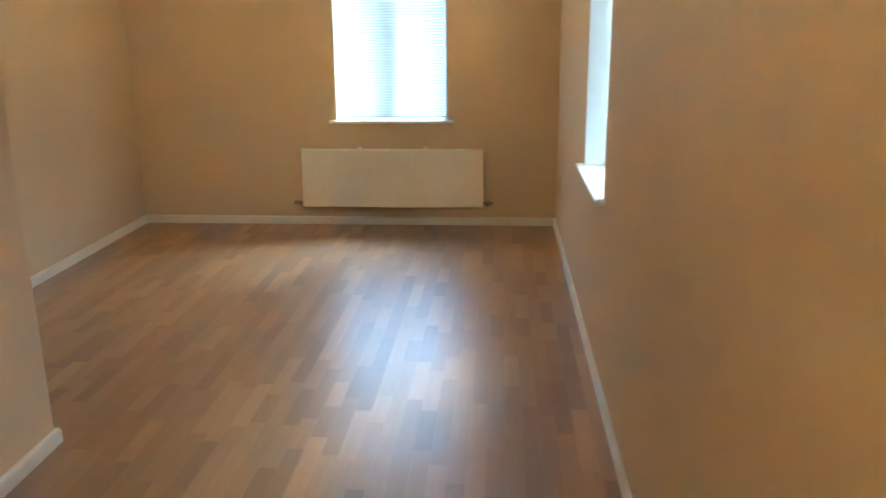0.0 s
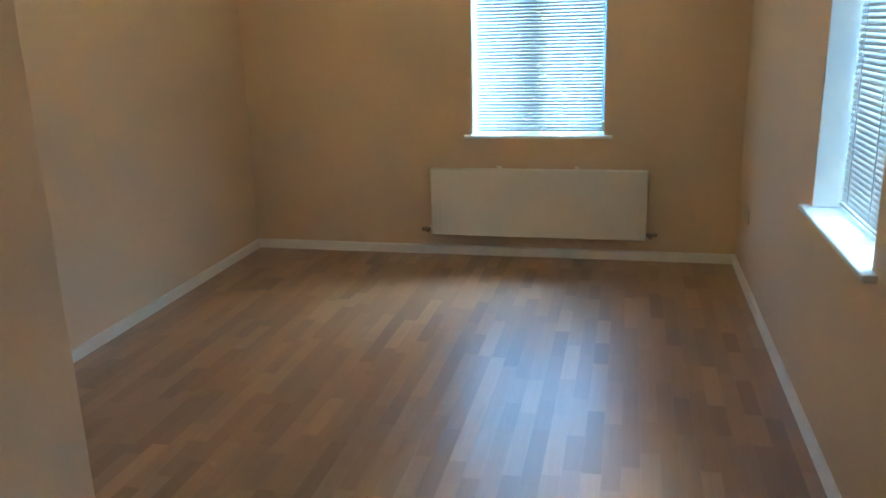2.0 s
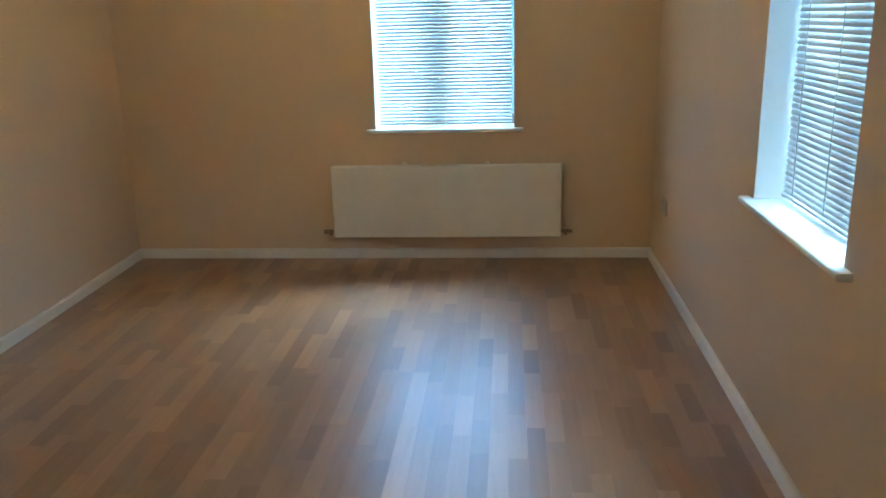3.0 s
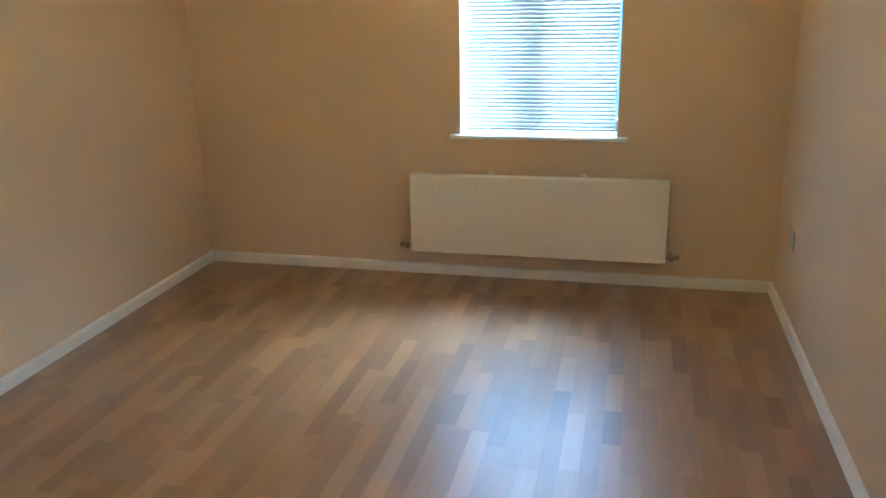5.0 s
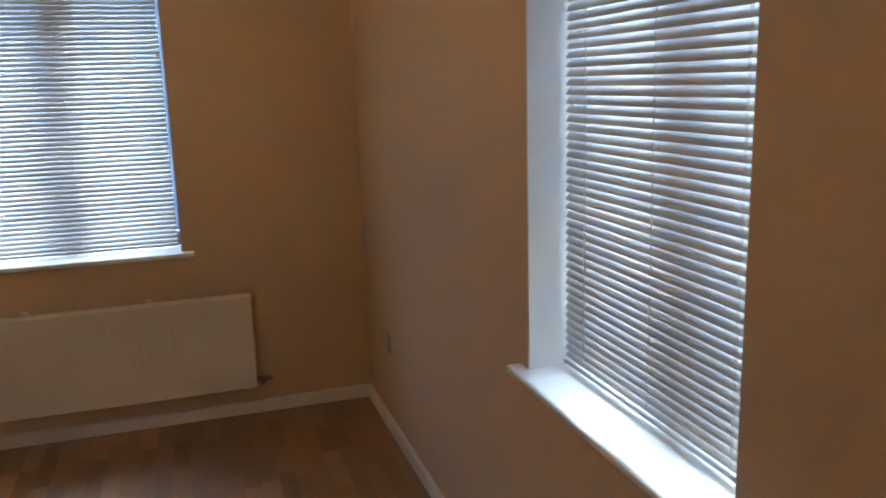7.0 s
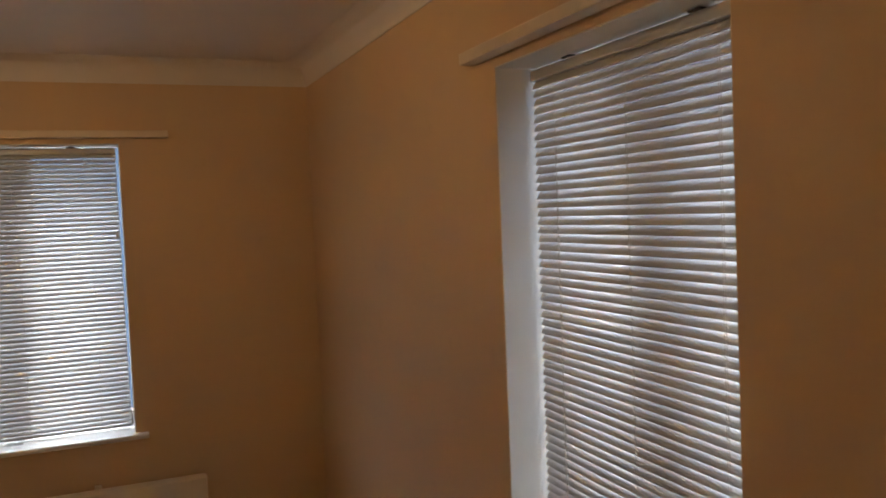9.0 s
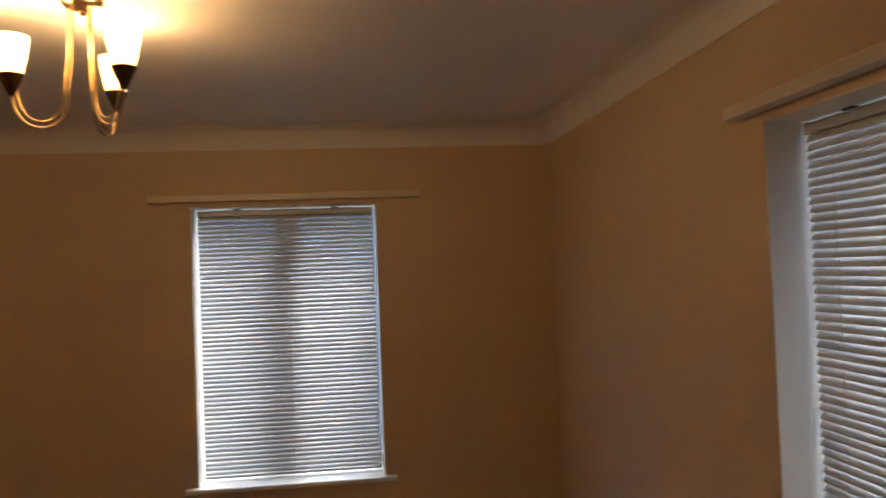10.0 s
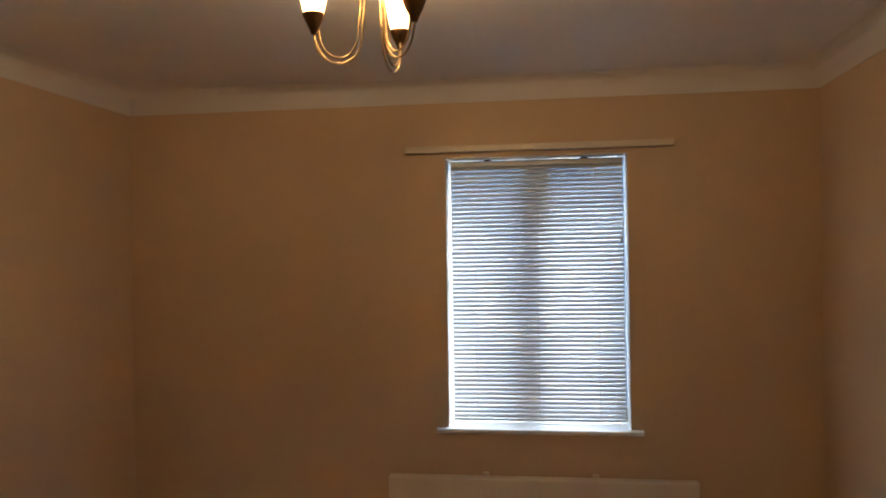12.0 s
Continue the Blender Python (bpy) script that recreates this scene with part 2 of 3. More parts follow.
def lathe(bm, outline, centre=(0, 0, 0), sides=24, axis="Z"):
    """Turns an outline of (radius, height) round an axis."""
    c = Vector(centre)
    rings = []
    for r, h in outline:
        ring = []
        for k in range(sides):
            a = 2 * math.pi * k / sides
            u, v = r * math.cos(a), r * math.sin(a)
            q = {"Z": (u, v, h), "X": (h, u, v), "Y": (u, h, v)}[axis]
            ring.append(bm.verts.new(c + Vector(q)))
        rings.append(ring)
    for r, s in zip(rings, rings[1:]):
        for j in range(sides):
            bm.faces.new((r[j], r[(j + 1) % sides], s[(j + 1) % sides], s[j]))
    bmesh.ops.remove_doubles(bm, verts=bm.verts, dist=1e-5)
    return bm


# ---- the room's shell ----
def shell():
    top = CEIL + 0.25
    bm = bmesh.new()   # window wall, with its opening
    x0, x1 = -ROOM_W - 0.12, THICK
    for y0, y1, r, rt in ((0, SKIN, 0.0, 0.0), (SKIN, THICK, REBATE, REBATE_TOP)):
        a, b, c, d = W1[0] - r, W1[1] + r, SILL_Z - 0.022, HEAD_Z + rt
        box(bm, (x0, y0, -0.2), (a, y1, top))
        box(bm, (b, y0, -0.2), (x1, y1, top))
        box(bm, (a, y0, -0.2), (b, y1, c))
        box(bm, (a, y0, d), (b, y1, top))
    structure("wall_north", bm, WALL, "warm cream painted plaster wall round a window", "wall")
    bm = bmesh.new()   # the other outside wall
    for e0, e1, r, rt in ((0, SKIN, 0.0, 0.0), (SKIN, THICK, REBATE, REBATE_TOP)):
        a, b, c, d = W2[0] - r, W2[1] + r, SILL_Z - 0.022, HEAD_Z + rt
        box(bm, (e0, BACK_Y, -0.2), (e1, a, top))
        box(bm, (e0, b, -0.2), (e1, 0, top))
        box(bm, (e0, a, -0.2), (e1, b, c))
        box(bm, (e0, a, d), (e1, b, top))
    structure("wall_east", bm, WALL, "long warm cream painted plaster wall with a window", "wall")
    structure("wall_west", boxed((-ROOM_W - 0.12, NIB_Y, -0.2), (-ROOM_W, 0, top)), WALL, "plain warm cream painted plaster wall", "wall")
    bm = bmesh.new()   # the return wall, and the short nib with a rounded plaster corner
    box(bm, (-ROOM_W - 0.12, NIB_Y - 0.1, -0.2), (NIB_X - 0.1, NIB_Y, top))
    structure("wall_south", bm, WALL, "cream painted return wall", "wall")
    bm = boxed((NIB_X - 0.1, DOOR_Y, -0.2), (NIB_X, NIB_Y, top))
    es = [e for e in bm.edges if all(abs(v.co.x - NIB_X) < 1e-5 and abs(v.co.y - NIB_Y) < 1e-5 for v in e.verts)]
    bmesh.ops.bevel(bm, geom=es, offset=0.006, segments=3, profile=0.5, affect="EDGES")
    structure("wall_nib", bm, WALL, "short cream painted wall ending in a corner", "wall")
    bm = bmesh.new()   # beyond the door, and over it
    box(bm, (NIB_X - 0.1, BACK_Y, -0.2), (NIB_X, DOOR_Y - 0.84, top))
    box(bm, (NIB_X - 0.1, DOOR_Y - 0.84, 2.06), (NIB_X, DOOR_Y, top))
    structure("wall_hall", bm, WALL, "cream painted wall round a door", "wall")
    structure("wall_back", boxed((NIB_X - 0.1, BACK_Y - 0.12, -0.2), (THICK, BACK_Y, top)), WALL, "plain cream painted wall", "wall")
    structure("ceiling", boxed((-ROOM_W - 0.12, BACK_Y, CEIL), (THICK, THICK, CEIL + 0.2)), CEILING, "flat white painted ceiling", "ceiling")


DOOR_Y = -3.885
shell()


def skirting(name, path, label):
    """A low board with a rounded top, mitred round corners."""
    t, h = 0.016, 0.060
    prof = [(0.0, 0.0), (t, 0.0), (t, h - 0.016), (t - 0.002, h - 0.008), (t - 0.006, h - 0.002), (t - 0.011, h), (0.0, h)]
    structure(name, sweep(bmesh.new(), prof, path), GLOSS, label, "baseboard", smooth=True)


# going round so that the room lies to the left of the way
skirting("baseboard_north", [(0, BACK_Y + 0.01), (0, 0), (-ROOM_W, 0), (-ROOM_W, NIB_Y), (NIB_X, NIB_Y), (NIB_X, DOOR_Y + 0.002)], "low white gloss skirting board with a rounded top")


def coving():
    """A concave plaster cove between walls and ceiling."""
    n, prof = 8, []
    for k in range(n + 1):
        a = 0.5 * math.pi * k / n
        prof.append((0.004 + (COVE - 0.004) * (1 - math.cos(a)), CEIL - COVE + 0.004 + (COVE - 0.004) * math.sin(a)))
    prof = [(0.0, CEIL - COVE), (0.004, CEIL - COVE)] + prof + [(COVE, CEIL - 0.0005), (0.0, CEIL - 0.0005)]
    path = [(0, BACK_Y + 0.01), (0, 0), (-ROOM_W, 0), (-ROOM_W, NIB_Y), (NIB_X, NIB_Y), (NIB_X, BACK_Y + 0.01)]
    structure("trim_coving", sweep(bmesh.new(), prof, path), COVING, "white concave plaster coving under the ceiling", "coving", smooth=True)


coving()


def hall_door():
    """The dark wooden door beside the nib, shut in its frame."""
    d = thing("door_1", (NIB_X, DOOR_Y, 0), "dark-stained wooden door shut in its frame", "door", kind="structure")
    part("door_leaf", boxed((-0.07, -0.80, 0.008), (-0.03, -0.04, 2.02), 0.003), DOOR_WOOD, d)
    fr = bmesh.new()
    box(fr, (-0.1, -0.838, 0), (0.004, -0.802, 2.056), 0.003)
    box(fr, (-0.1, -0.038, 0), (0.004, -0.002, 2.056), 0.003)
    box(fr, (-0.1, -0.802, 2.022), (0.004, -0.038, 2.056), 0.003)
    part("door_frame", fr, DOOR_WOOD, d)
    h = bmesh.new()
    lathe(h, [(0.0, -0.03), (0.024, -0.03), (0.024, -0.022), (0.008, -0.02), (0.008, 0.02), (0.0, 0.02)], (0, -0.74, 1.0), 16, "X")
    tube(h, [(0.016, -0.74, 1.0), (0.018, -0.70, 1.0), (0.016, -0.63, 1.0)], 0.008)
    part("door_handle", h, BRASS, d, "brass lever handle", True)


hall_door()


# ---- windows ----
def sill_board(hw, lug, depth):
    """A board that runs into the recess, with a rounded nose and short horns past the opening."""
    bm = bmesh.new()
    plan = [(-hw - 0.05, -0.04), (hw + lug, -0.04), (hw + lug, -0.0005), (hw - 0.001, -0.0005), (hw - 0.001, depth), (-hw + 0.001, depth), (-hw + 0.001, -0.0005), (-hw - 0.05, -0.0005)]
    lo = [bm.verts.new((x, y, -0.0215)) for x, y in plan]
    hi = [bm.verts.new((x, y, 0.0)) for x, y in plan]
    n = len(plan)
    bm.faces.new(lo)
    bm.faces.new(hi)
    for k in range(n):
        bm.faces.new((lo[k], lo[(k + 1) % n], hi[(k + 1) % n], hi[k]))
    nose = [e for e in bm.edges if all(v.co.y < -0.03 for v in e.verts)]
    bmesh.ops.bevel(bm, geom=nose, offset=0.008, segments=3, profile=0.5, affect="EDGES")
    return bm


def window(name, m, width, label, lug=0.05):
    """A brown-framed window of two casements in its recess, seen from inside. Origin at the middle of the opening, on the wall's face and on the sill's top; y points outwards."""
    w = thing(name, m, label, "window", kind="structure")
    hw, h = width / 2, HEAD_Z - SILL_Z
    y0, y1 = SKIN + 0.002, SKIN + 0.062
    part("window_sill", sill_board(hw, lug, SKIN), REVEAL, w, "white gloss sill board")
    t = 0.003
    part("reveal", boxed((-hw, 0.0015, 0.0005), (-hw + t, SKIN, h)), PALE, w)
    part("reveal", boxed((hw - t, 0.0015, 0.0005), (hw, SKIN, h)), PALE, w)
    part("reveal", boxed((-hw + t, 0.0015, h - t), (hw - t, SKIN, h)), PALE, w)
    hw, h, f = hw + REBATE - 0.002, h + REBATE_TOP - 0.002, 0.038
    fr = bmesh.new()
    box(fr, (-hw, y0, -0.02), (-hw + f, y1, h), 0.004)
    box(fr, (hw - f, y0, -0.02), (hw, y1, h), 0.004)
    box(fr, (-hw + f, y0, -0.02), (hw - f, y1, f - 0.02), 0.004)
    box(fr, (-hw + f, y0, h - f), (hw - f, y1, h), 0.004)
    part("window_frame", fr, UPVC, w)
    part("mullion", boxed((-0.018, y0, f - 0.0195), (0.018, y1, h - f - 0.0005), 0.004), UPVC, w)
    for s in (-1, 1):
        a, b = (-hw + f, -0.018) if s < 0 else (0.018, hw - f)
        a, b, lo, hi = a + 0.001, b - 0.001, f - 0.019, h - f - 0.001
        e = 0.044
        sash = bmesh.new()
        box(sash, (a, y0 - 0.012, lo), (a + e, y1 - 0.01, hi), 0.005)
        box(sash, (b - e, y0 - 0.012, lo), (b, y1 - 0.01, hi), 0.005)
        box(sash, (a + e, y0 - 0.012, lo), (b - e, y1 - 0.01, lo + e), 0.005)
        box(sash, (a + e, y0 - 0.012, hi - e), (b - e, y1 - 0.01, hi), 0.005)
        sa = part("sash", sash, UPVC, w)
        p = part("pane", boxed((a + e - 0.004, y0 + 0.015, lo + e - 0.004), (b - e + 0.004, y0 + 0.037, hi - e + 0.004)), GLASS, sa)
        p.visible_shadow = False
    return w


M1 = Matrix.Translation(((W1[0] + W1[1]) / 2, 0, SILL_Z))
M2 = Matrix.Translation((0, (W2[0] + W2[1]) / 2, SILL_Z)) @ pose(0, 0, 0, 0, 0, -90)
window("window_1", M1, W1[1] - W1[0], "brown-grey-framed two-casement window in a pale painted recess")
window("window_2", M2, W2[1] - W2[0], "brown-grey-framed two-casement window facing a brick house", 0.06)


# ---- outdoors ----
def outdoors():
    g = -2.9
    bm = bmesh.new()
    bmesh.ops.create_grid(bm, x_segments=40, y_segments=40, size=2500)
    for v in bm.verts:
        v.co.z = g
    structure("ground", bm, PAVING, "pale paved ground around the houses", "ground")
    h = thing("brick_house", (9.0, 0.0, g), "red-brick house with a tiled roof opposite", "house")
    part("wall", boxed((0, -18, 0), (7, 12.4, 7.6)), BRICK, h, "red brick wall")
    rf = bmesh.new()
    a = [rf.verts.new(c) for c in ((-0.4, -18.4, 7.5), (7.4, -18.4, 7.5), (3.5, -18.4, 8.1), (-0.4, 12.6, 7.5), (7.4, 12.6, 7.5), (3.5, 12.6, 8.1))]
    for q in ((0, 1, 2), (3, 5, 4), (0, 2, 5, 3), (1, 4, 5, 2), (0, 3, 4, 1)):
        rf.faces.new([a[i] for i in q])
    part("roof", rf, ROOF, h, "brown tiled roof")
    k = thing("rendered_house", (-3.0, 13.0, g), "long grey rendered house across the yard", "house")
    part("wall", boxed((-26, 0, 0), (12, 8, 7.3)), RENDER, k, "grey rendered wall")
    rf = bmesh.new()
    a = [rf.verts.new(c) for c in ((-26.4, -0.4, 7.2), (-26.4, 8.4, 7.2), (-26.4, 4, 8.6), (12.4, -0.4, 7.2), (12.4, 8.4, 7.2), (12.4, 4, 8.6))]
    for q in ((0, 1, 2), (3, 5, 4), (0, 2, 5, 3), (1, 4, 5, 2), (0, 3, 4, 1)):
        rf.faces.new([a[i] for i in q])
    part("roof", rf, ROOF, k, "brown tiled roof")


outdoors()


# ---- blinds ----
def venetian_blind(m, width, label, cord_side, slope):
    """An aluminium blind let down to the sill, its slats tilted by slope, outer edge up. Same origin as its window."""
    b = thing("venetian_blind", m @ Matrix.Translation((0, BLIND_AT, 0)), label, "blind", "venetian blinds")
    hw, h = width / 2 - 0.014, HEAD_Z - SILL_Z
    top = h - 0.011
    hr = bmesh.new()
    box(hr, (-hw, -0.0125, top - 0.025), (hw, 0.0125, top), 0.002)
    part("headrail", hr, SLAT, b)
    for x in (-hw * 0.56, hw * 0.56):
        k = bmesh.new()
        box(k, (x - 0.017, -0.016, top + 0.0005), (x + 0.017, 0.016, top + 0.005), 0.0015)
        box(k, (x - 0.006, -0.008, top + 0.005), (x + 0.006, 0.008, top + 0.0078), 0.001)
        part("bracket", k, BRACKET, b, "small dark metal ceiling bracket")
    part("bottom_rail", boxed((-hw, -0.012, 0.012), (hw, 0.012, 0.024), 0.004), SLAT, b)
    pitch, n_arc = 0.0205, 6
    bm = bmesh.new()
    ring = []
    tilt = radians(slope)
    for s in (1, -1):
        for k in range(n_arc + 1):
            u = (k / n_arc - 0.5) * s
            y, z = u * 0.025, 0.0022 * (1 - 4 * u * u) + 0.0003 * s - 0.001
            ring.append((y * math.cos(tilt) - z * math.sin(tilt), y * math.sin(tilt) + z * math.cos(tilt)))
    lr = [[bm.verts.new((x, y, z)) for y, z in ring] for x in (-hw, hw)]
    c = len(ring)
    for j in range(c):
        bm.faces.new((lr[0][j], lr[0][(j + 1) % c], lr[1][(j + 1) % c], lr[1][j]))
    bm.faces.new(lr[0])
    bm.faces.new(lr[1])
    me = mesh_of("slat", bm, SLAT, True)
    z = 0.024 + pitch * 0.7
    rng = random.Random(int(width * 1e4))
    while z < top - 0.03:
        s = new("slat", me)
        s.parent = b
        s.matrix_basis = pose(rng.uniform(-0.001, 0.001), 0, z, rng.gauss(0, 0.45), 0, rng.gauss(0, 0.05))
        z += pitch
    for x in (-hw * 0.72, 0.0, hw * 0.70):
        for y in (-0.0132, 0.0132):
            part("ladder_cord", tube(bmesh.new(), [(x, y, 0.024), (x, y, top - 0.025)], 0.0005, 5), CORD, b)
        part("lift_cord", tube(bmesh.new(), [(x + 0.006, -0.0137, 0.024), (x + 0.006, -0.0137, top - 0.025)], 0.0005, 5), CORD, b)
    x = cord_side * (hw - 0.012)
    if cord_side > 0:
        cd = tube(bmesh.new(), [(x, -0.018, 0.86), (x + 0.001, -0.019, 1.0), (x, -0.016, top - 0.012)], 0.0012, 6)
        cp = part("pull_cord", cd, CORD, b)
        hk = x - 0.115
        part("tilt_hook", tube(bmesh.new(), [(hk, -0.016, top - 0.02), (hk - 0.004, -0.024, top - 0.05), (hk + 0.005, -0.026, top - 0.064), (hk - 0.004, -0.026, top - 0.08), (hk + 0.003, -0.025, top - 0.095)], 0.0028, 6), CORD, b, "small white plastic tilt hook", True)
        part("tassel", lathe(bmesh.new(), [(0, 0.0), (0.006, 0.002), (0.007, 0.012), (0.003, 0.03), (0, 0.031)], (x, -0.018, 0.83), 12), CORD, cp, "small white cord tassel", True)
    return b


venetian_blind(M1, W1[1] - W1[0], "white aluminium venetian blind lowered with half-open slats", 1, 49.0)
venetian_blind(M2, W2[1] - W2[0], "white aluminium venetian blind lowered with nearly shut slats", -1, 59.0)


def batten(m, length, label):
    """A painted board over the window that once took a curtain rail."""
    t = thing("curtain_batten", m, label, "batten", "curtain battens")
    bm = boxed((-length / 2, -0.042, -0.0145), (length / 2, -0.0005, 0.0145), 0.0025)
    part("board", bm, BATTEN, t)


batten(Matrix.Translation(((W1[0] + W1[1]) / 2 + 0.01, 0, 2.056)), 1.19, "cream painted wooden batten above the window")
batten(Matrix.Translation((0, (W2[0] + W2[1]) / 2, 2.056)) @ pose(0, 0, 0, 0, 0, -90), 1.02, "cream painted wooden batten above the window facing the brick house")


# ---- radiator ----
def radiator():
    x0, x1, z0, z1 = -1.893, -0.541, 0.154, 0.587
    r = thing("radiator", ((x0 + x1) / 2, 0, 0), "cream-white steel panel radiator hung under the window", "radiator")
    hw = (x1 - x0) / 2
    yf, yb = -0.105, -0.088     # front face, back of the front panel
    bm = bmesh.new()
    flutes = int(2 * hw / 0.0335)
    step = 2 * hw / flutes
    cols = []
    for i in range(flutes):
        a = -hw + i * step
        for f, d in ((0.0, 0.0), (0.30, 0.0), (0.42, 0.0006), (0.88, 0.0006)):
            cols.append((a + f * step, d))
    cols.append((hw, 0.0))
    zs = [(z0, 0.0), (z0 + 0.004, 1.0), (z0 + 0.038, 1.0), (z0 + 0.05, 0.0), (z1 - 0.05, 0.0), (z1 - 0.038, 1.0), (z1 - 0.006, 1.0), (z1, 0.6)]
    grid = []
    for z, flat in zs:
        row = []
        for x, d in cols:
            edge = 0.006 if (z in (z0,) or x in (-hw, hw)) else 0.0
            dd = 0.0 if flat > 0 else d
            lift = 0.008 if z == z1 else 0.0
            row.append(bm.verts.new((x, yf + dd + edge + lift, z)))
        grid.append(row)
    for ra, rb in zip(grid, grid[1:]):
        for j in range(len(cols) - 1):
            bm.faces.new((ra[j], ra[j + 1], rb[j + 1], rb[j]))
    back = [bm.verts.new((x, yb, z)) for x, z in ((-hw, z0), (hw, z0), (hw, z1), (-hw, z1))]
    bm.faces.new(back)
    bm.faces.new([back[0]] + [back[1]] + grid[0][::-1])
    bm.faces.new([back[3]] + grid[-1] + [back[2]])
    bm.faces.new([back[0]] + [g[0] for g in grid] + [back[3]])
    bm.faces.new([back[1], back[2]] + [g[-1] for g in grid][::-1])
    part("front_panel", bm, ENAMEL, r)
    part("back_panel", boxed((-hw + 0.004, -0.045, z0 + 0.004), (hw - 0.004, -0.034, z1 - 0.004), 0.003), ENAMEL, r)
    fin = bmesh.new()
    k = int(2 * hw / 0.034)
    for i in range(1, k):
        x = -hw + i * 2 * hw / k
        box(fin, (x - 0.0006, yb + 0.0005, z0 + 0.03), (x + 0.0006, -0.0455, z1 - 0.02))
    part("convector_fins", fin, ENAMEL, r)
    gr = bmesh.new()
    for y in (-0.083, -0.072, -0.061, -0.050):
        box(gr, (-hw + 0.006, y - 0.0025, z1 - 0.006), (hw - 0.006, y + 0.0025, z1 - 0.002))
    for i in range(28):
        x = -hw + 0.02 + i * (2 * hw - 0.04) / 27
        box(gr, (x - 0.003, -0.087, z1 - 0.009), (x + 0.003, -0.046, z1 - 0.0055))
    part("top_grille", gr, ENAMEL, r)
    for s in (-1, 1):
        part("side_cover", boxed((s * hw - 0.002, yb - 0.002, z0 + 0.01), (s * hw + 0.002, -0.034, z1 - 0.006), 0.001), ENAMEL, r)
    for x in (-0.245, 0.245):
        k = bmesh.new()
        box(k, (x - 0.014, -0.0335, z0 + 0.05), (x + 0.014, -0.0005, z1 + 0.004), 0.002)
        box(k, (x - 0.010, -0.05, z1 - 0.004), (x + 0.010, -0.03, z1 + 0.012), 0.003)
        part("wall_bracket", k, ENAMEL, r)
    for s in (-1, 1):
        v = bmesh.new()
        x = s * (hw + 0.03)
        zc = z0 + 0.028
        lathe(v, [(0, -0.032), (0.009, -0.032), (0.009, -0.02), (0.014, -0.018), (0.014, -0.002), (0.011, 0.0), (0.011, 0.016), (0.0, 0.016)], (x, -0.066, zc), 14, "X")
        lathe(v, [(0, -0.022), (0.010, -0.022), (0.012, -0.006), (0.012, 0.010), (0.0, 0.012)], (x, -0.066, zc), 14)
        vp = part("valve", v, VALVE, r, "tarnished metal radiator valve", True)
        cap = lathe(bmesh.new(), [(0, -0.04), (0.011, -0.04), (0.014, -0.034), (0.014, -0.014), (0.010, -0.011), (0, -0.011)] if s < 0 else [(0, 0.04), (0.009, 0.04), (0.011, 0.034), (0.011, 0.018), (0, 0.017)], (x, -0.066, zc), 14, "X")
        part("cap", cap, VALVE, vp, "", True)
        part("pipe", tube(bmesh.new(), [(x, -0.060, zc), (x, -0.03, zc), (x, -0.0005, zc)], 0.0075, 10), COPPER, r, "painted copper pipe", True)


radiator()


# ---- wall socket ----
def wall_socket():
    s = thing("wall_socket", Matrix.Translation((0, -0.375, 0.40)) @ pose(0, 0, 0, 0, 0, -90), "dull grey double power socket on the wall", "socket")
    part("faceplate", boxed((-0.073, -0.009, -0.043), (0.073, -0.0005, 0.043), 0.004, 3), PLASTIC, s)
    for x in (-0.036, 0.036):
        part("switch", boxed((x * 0.45 - 0.006, -0.0125, 0.012), (x * 0.45 + 0.006, -0.0088, 0.032), 0.0015), PLASTIC, s)
        for dx, dz, w, h in ((0, 0.004, 0.004, 0.008), (-0.011, -0.018, 0.007, 0.004), (0.011, -0.018, 0.007, 0.004)):
            part("slot", boxed((x + dx - w / 2, -0.0094, dz - h / 2), (x + dx + w / 2, -0.0086, dz + h / 2)), SLOT, s)


wall_socket()


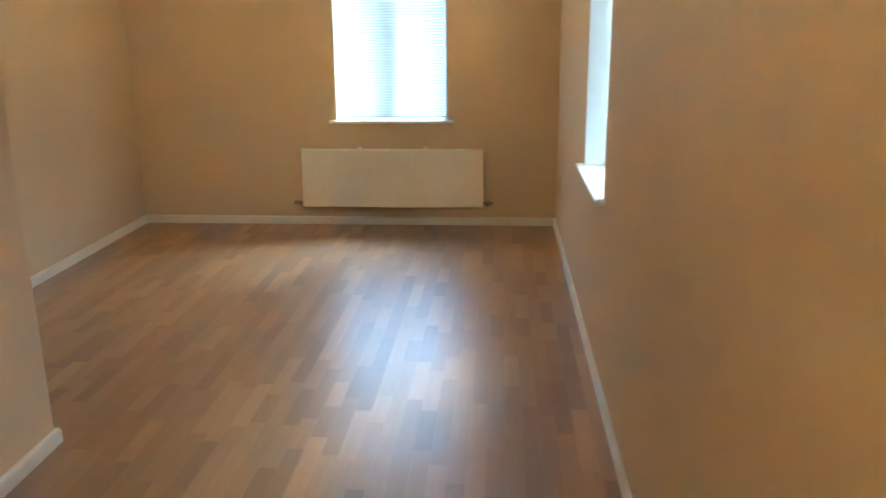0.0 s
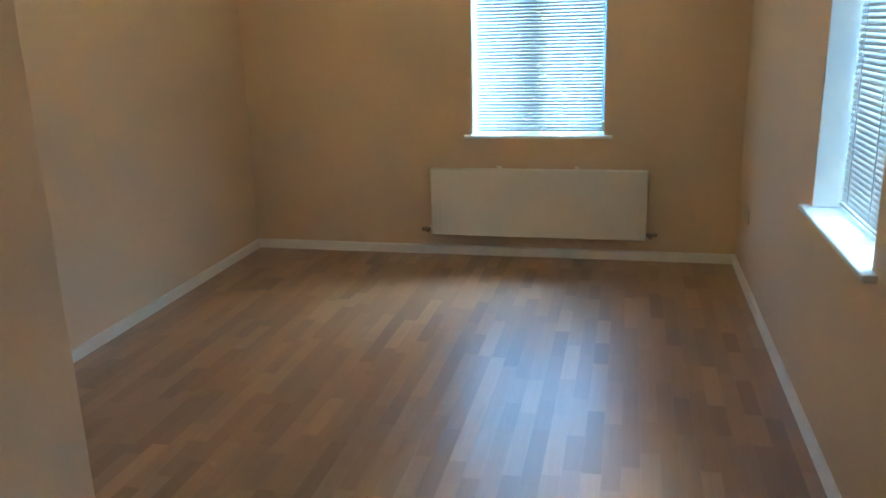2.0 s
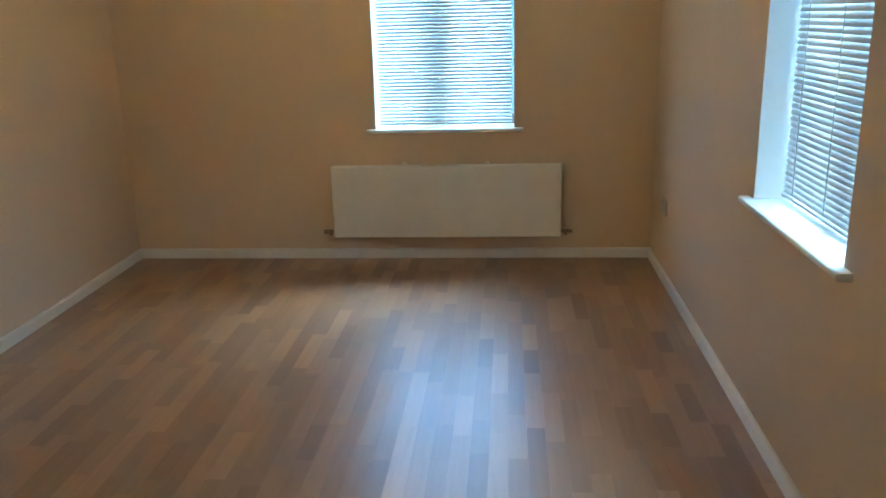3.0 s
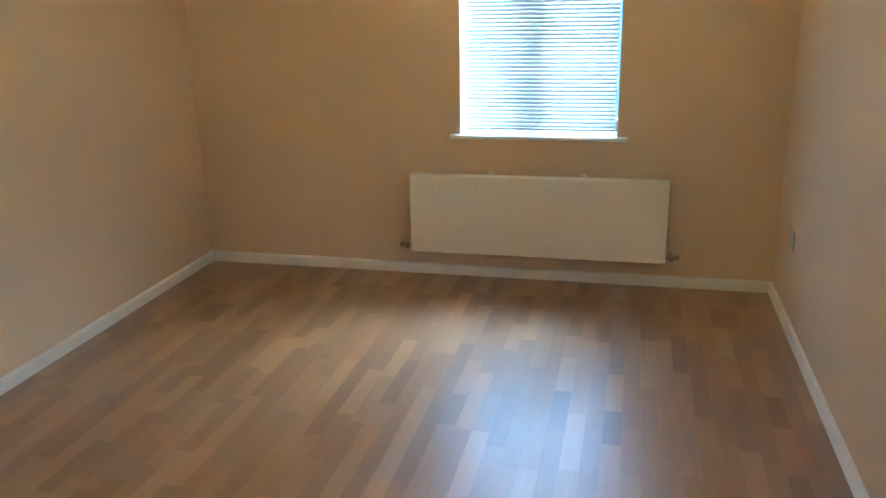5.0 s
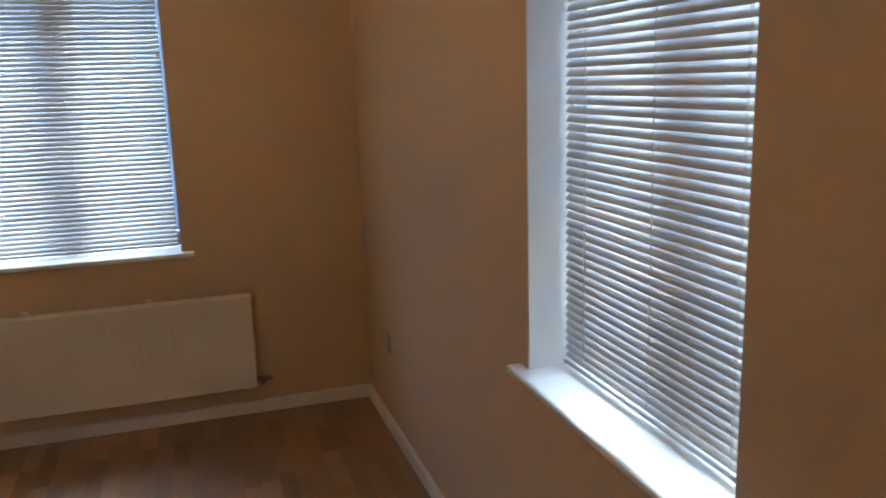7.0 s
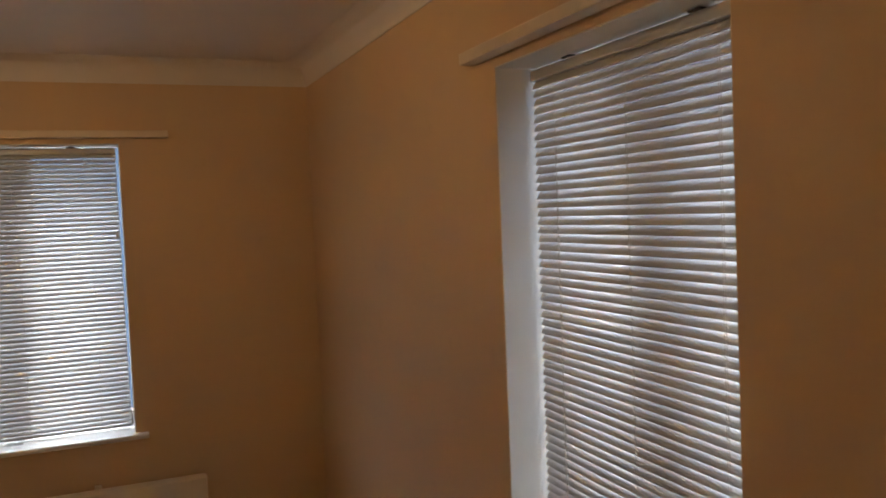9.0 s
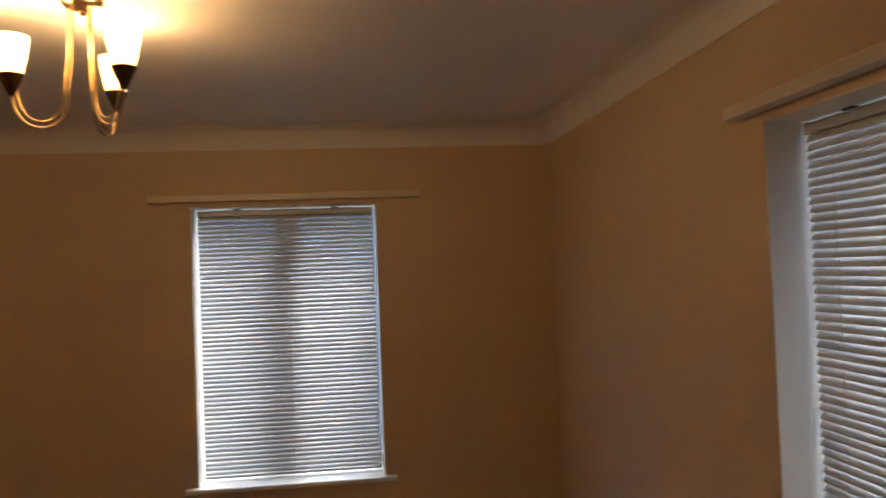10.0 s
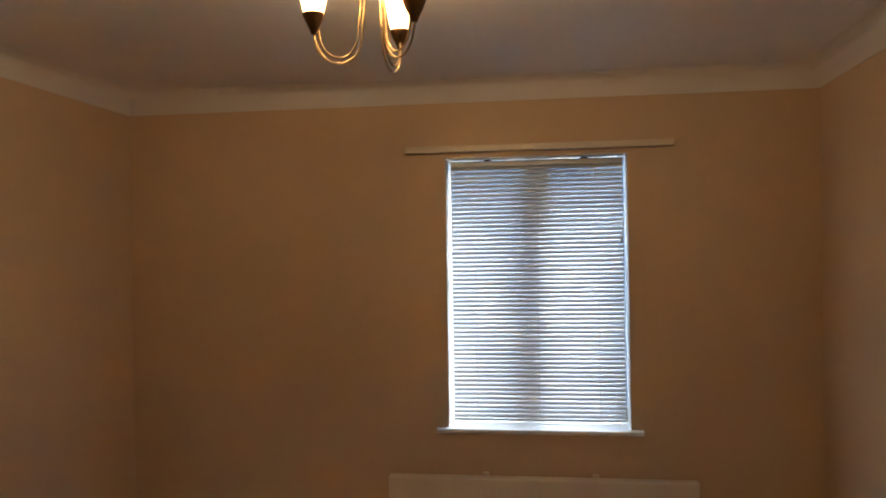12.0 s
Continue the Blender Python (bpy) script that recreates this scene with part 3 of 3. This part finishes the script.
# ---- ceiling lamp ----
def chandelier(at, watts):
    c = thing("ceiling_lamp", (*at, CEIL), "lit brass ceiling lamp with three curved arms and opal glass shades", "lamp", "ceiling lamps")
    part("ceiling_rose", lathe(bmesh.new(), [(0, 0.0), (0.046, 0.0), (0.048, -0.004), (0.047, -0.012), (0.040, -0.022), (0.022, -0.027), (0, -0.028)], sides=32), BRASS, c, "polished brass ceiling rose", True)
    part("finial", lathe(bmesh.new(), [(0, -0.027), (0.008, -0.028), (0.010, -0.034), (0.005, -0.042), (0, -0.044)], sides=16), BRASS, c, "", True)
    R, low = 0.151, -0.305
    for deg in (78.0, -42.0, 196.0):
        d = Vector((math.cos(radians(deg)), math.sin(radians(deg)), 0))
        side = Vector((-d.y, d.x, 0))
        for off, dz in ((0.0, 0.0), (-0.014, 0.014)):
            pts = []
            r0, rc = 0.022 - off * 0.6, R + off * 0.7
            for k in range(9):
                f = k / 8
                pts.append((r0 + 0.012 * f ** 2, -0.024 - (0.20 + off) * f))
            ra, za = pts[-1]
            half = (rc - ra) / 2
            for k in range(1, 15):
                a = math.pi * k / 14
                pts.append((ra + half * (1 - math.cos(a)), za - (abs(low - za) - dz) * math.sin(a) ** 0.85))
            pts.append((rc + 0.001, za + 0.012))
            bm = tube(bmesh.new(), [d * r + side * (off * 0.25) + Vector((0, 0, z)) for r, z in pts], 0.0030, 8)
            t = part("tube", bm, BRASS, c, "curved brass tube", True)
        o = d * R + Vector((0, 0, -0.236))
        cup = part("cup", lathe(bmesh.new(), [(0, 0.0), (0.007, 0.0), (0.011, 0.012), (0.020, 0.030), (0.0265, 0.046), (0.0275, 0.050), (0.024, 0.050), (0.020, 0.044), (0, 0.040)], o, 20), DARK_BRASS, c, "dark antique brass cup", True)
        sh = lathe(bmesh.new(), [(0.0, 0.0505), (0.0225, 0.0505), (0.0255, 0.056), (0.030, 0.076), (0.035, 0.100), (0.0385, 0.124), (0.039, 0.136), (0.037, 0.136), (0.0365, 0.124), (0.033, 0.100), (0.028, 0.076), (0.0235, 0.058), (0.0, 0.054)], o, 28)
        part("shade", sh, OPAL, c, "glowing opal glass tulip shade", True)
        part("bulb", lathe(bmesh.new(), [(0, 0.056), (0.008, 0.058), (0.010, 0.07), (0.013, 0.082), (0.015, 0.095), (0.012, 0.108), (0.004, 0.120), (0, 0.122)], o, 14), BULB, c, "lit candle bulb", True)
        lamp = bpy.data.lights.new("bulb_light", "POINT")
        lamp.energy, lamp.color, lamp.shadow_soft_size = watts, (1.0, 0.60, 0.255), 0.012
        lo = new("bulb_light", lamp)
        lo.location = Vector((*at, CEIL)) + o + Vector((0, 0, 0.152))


chandelier(LAMP, BULB_WATTS)
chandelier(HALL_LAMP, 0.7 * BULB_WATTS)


# ---- floor, strip by strip ----
def flooring():
    """Laminate strips laid towards the window, each with eased edges, on a base."""
    slab = bmesh.new()
    box(slab, (-ROOM_W - 0.12, NIB_Y, -0.2), (0, 0, -0.004))
    box(slab, (NIB_X - 0.1, BACK_Y, -0.2), (0, NIB_Y, -0.004))
    floor = structure("floor", slab, DOOR_WOOD, "beech-look laminate floor in short strips with a satin sheen", "floor")
    w, gap = 0.0655, 0.00008
    rng = random.Random(11)
    lengths = (0.24, 0.31, 0.38, 0.46)

    def strip(bm, x, y, length):
        a, e = gap, 0.0002
        x0, x1, y0, y1 = x + a, x + w - a, y + a, y + length - a
        v = [bm.verts.new(c) for c in ((x0, y0, -0.0035), (x1, y0, -0.0035), (x1, y1, -0.0035), (x0, y1, -0.0035), (x0, y0, -e), (x1, y0, -e), (x1, y1, -e), (x0, y1, -e), (x0 + e, y0 + e, 0), (x1 - e, y0 + e, 0), (x1 - e, y1 - e, 0), (x0 + e, y1 - e, 0))]
        bm.faces.new(v[8:12])
        for i in range(4):
            j = (i + 1) % 4
            bm.faces.new((v[i], v[j], v[4 + j], v[4 + i]))
            bm.faces.new((v[4 + i], v[4 + j], v[8 + j], v[8 + i]))

    shared = {}
    for n in lengths:
        bm = bmesh.new()
        strip(bm, 0, 0, n)
        shared[n] = mesh_of("plank", bm, FLOORING)
    rest = bmesh.new()
    count = 0
    x = -w
    while x > -ROOM_W - w:
        end = NIB_Y if x + w < NIB_X else BACK_Y
        y = -rng.uniform(0.0, 0.3)
        strip(rest, x, y, -y)
        while y > end + 0.001:
            n = rng.choice(lengths)
            if y - n < end:
                n = y - end
            y -= n
            if n in shared and count < 300 and -2.7 < x < -0.1 and -3.35 < y < -0.6:
                ob = new("plank", shared[n])
                ob.parent = floor
                ob.location = (x, y, 0)
                count += 1
            else:
                strip(rest, x, y, n)
        x -= w
    tagged(part("planks", rest, FLOORING, floor), kind="stuff")


flooring()
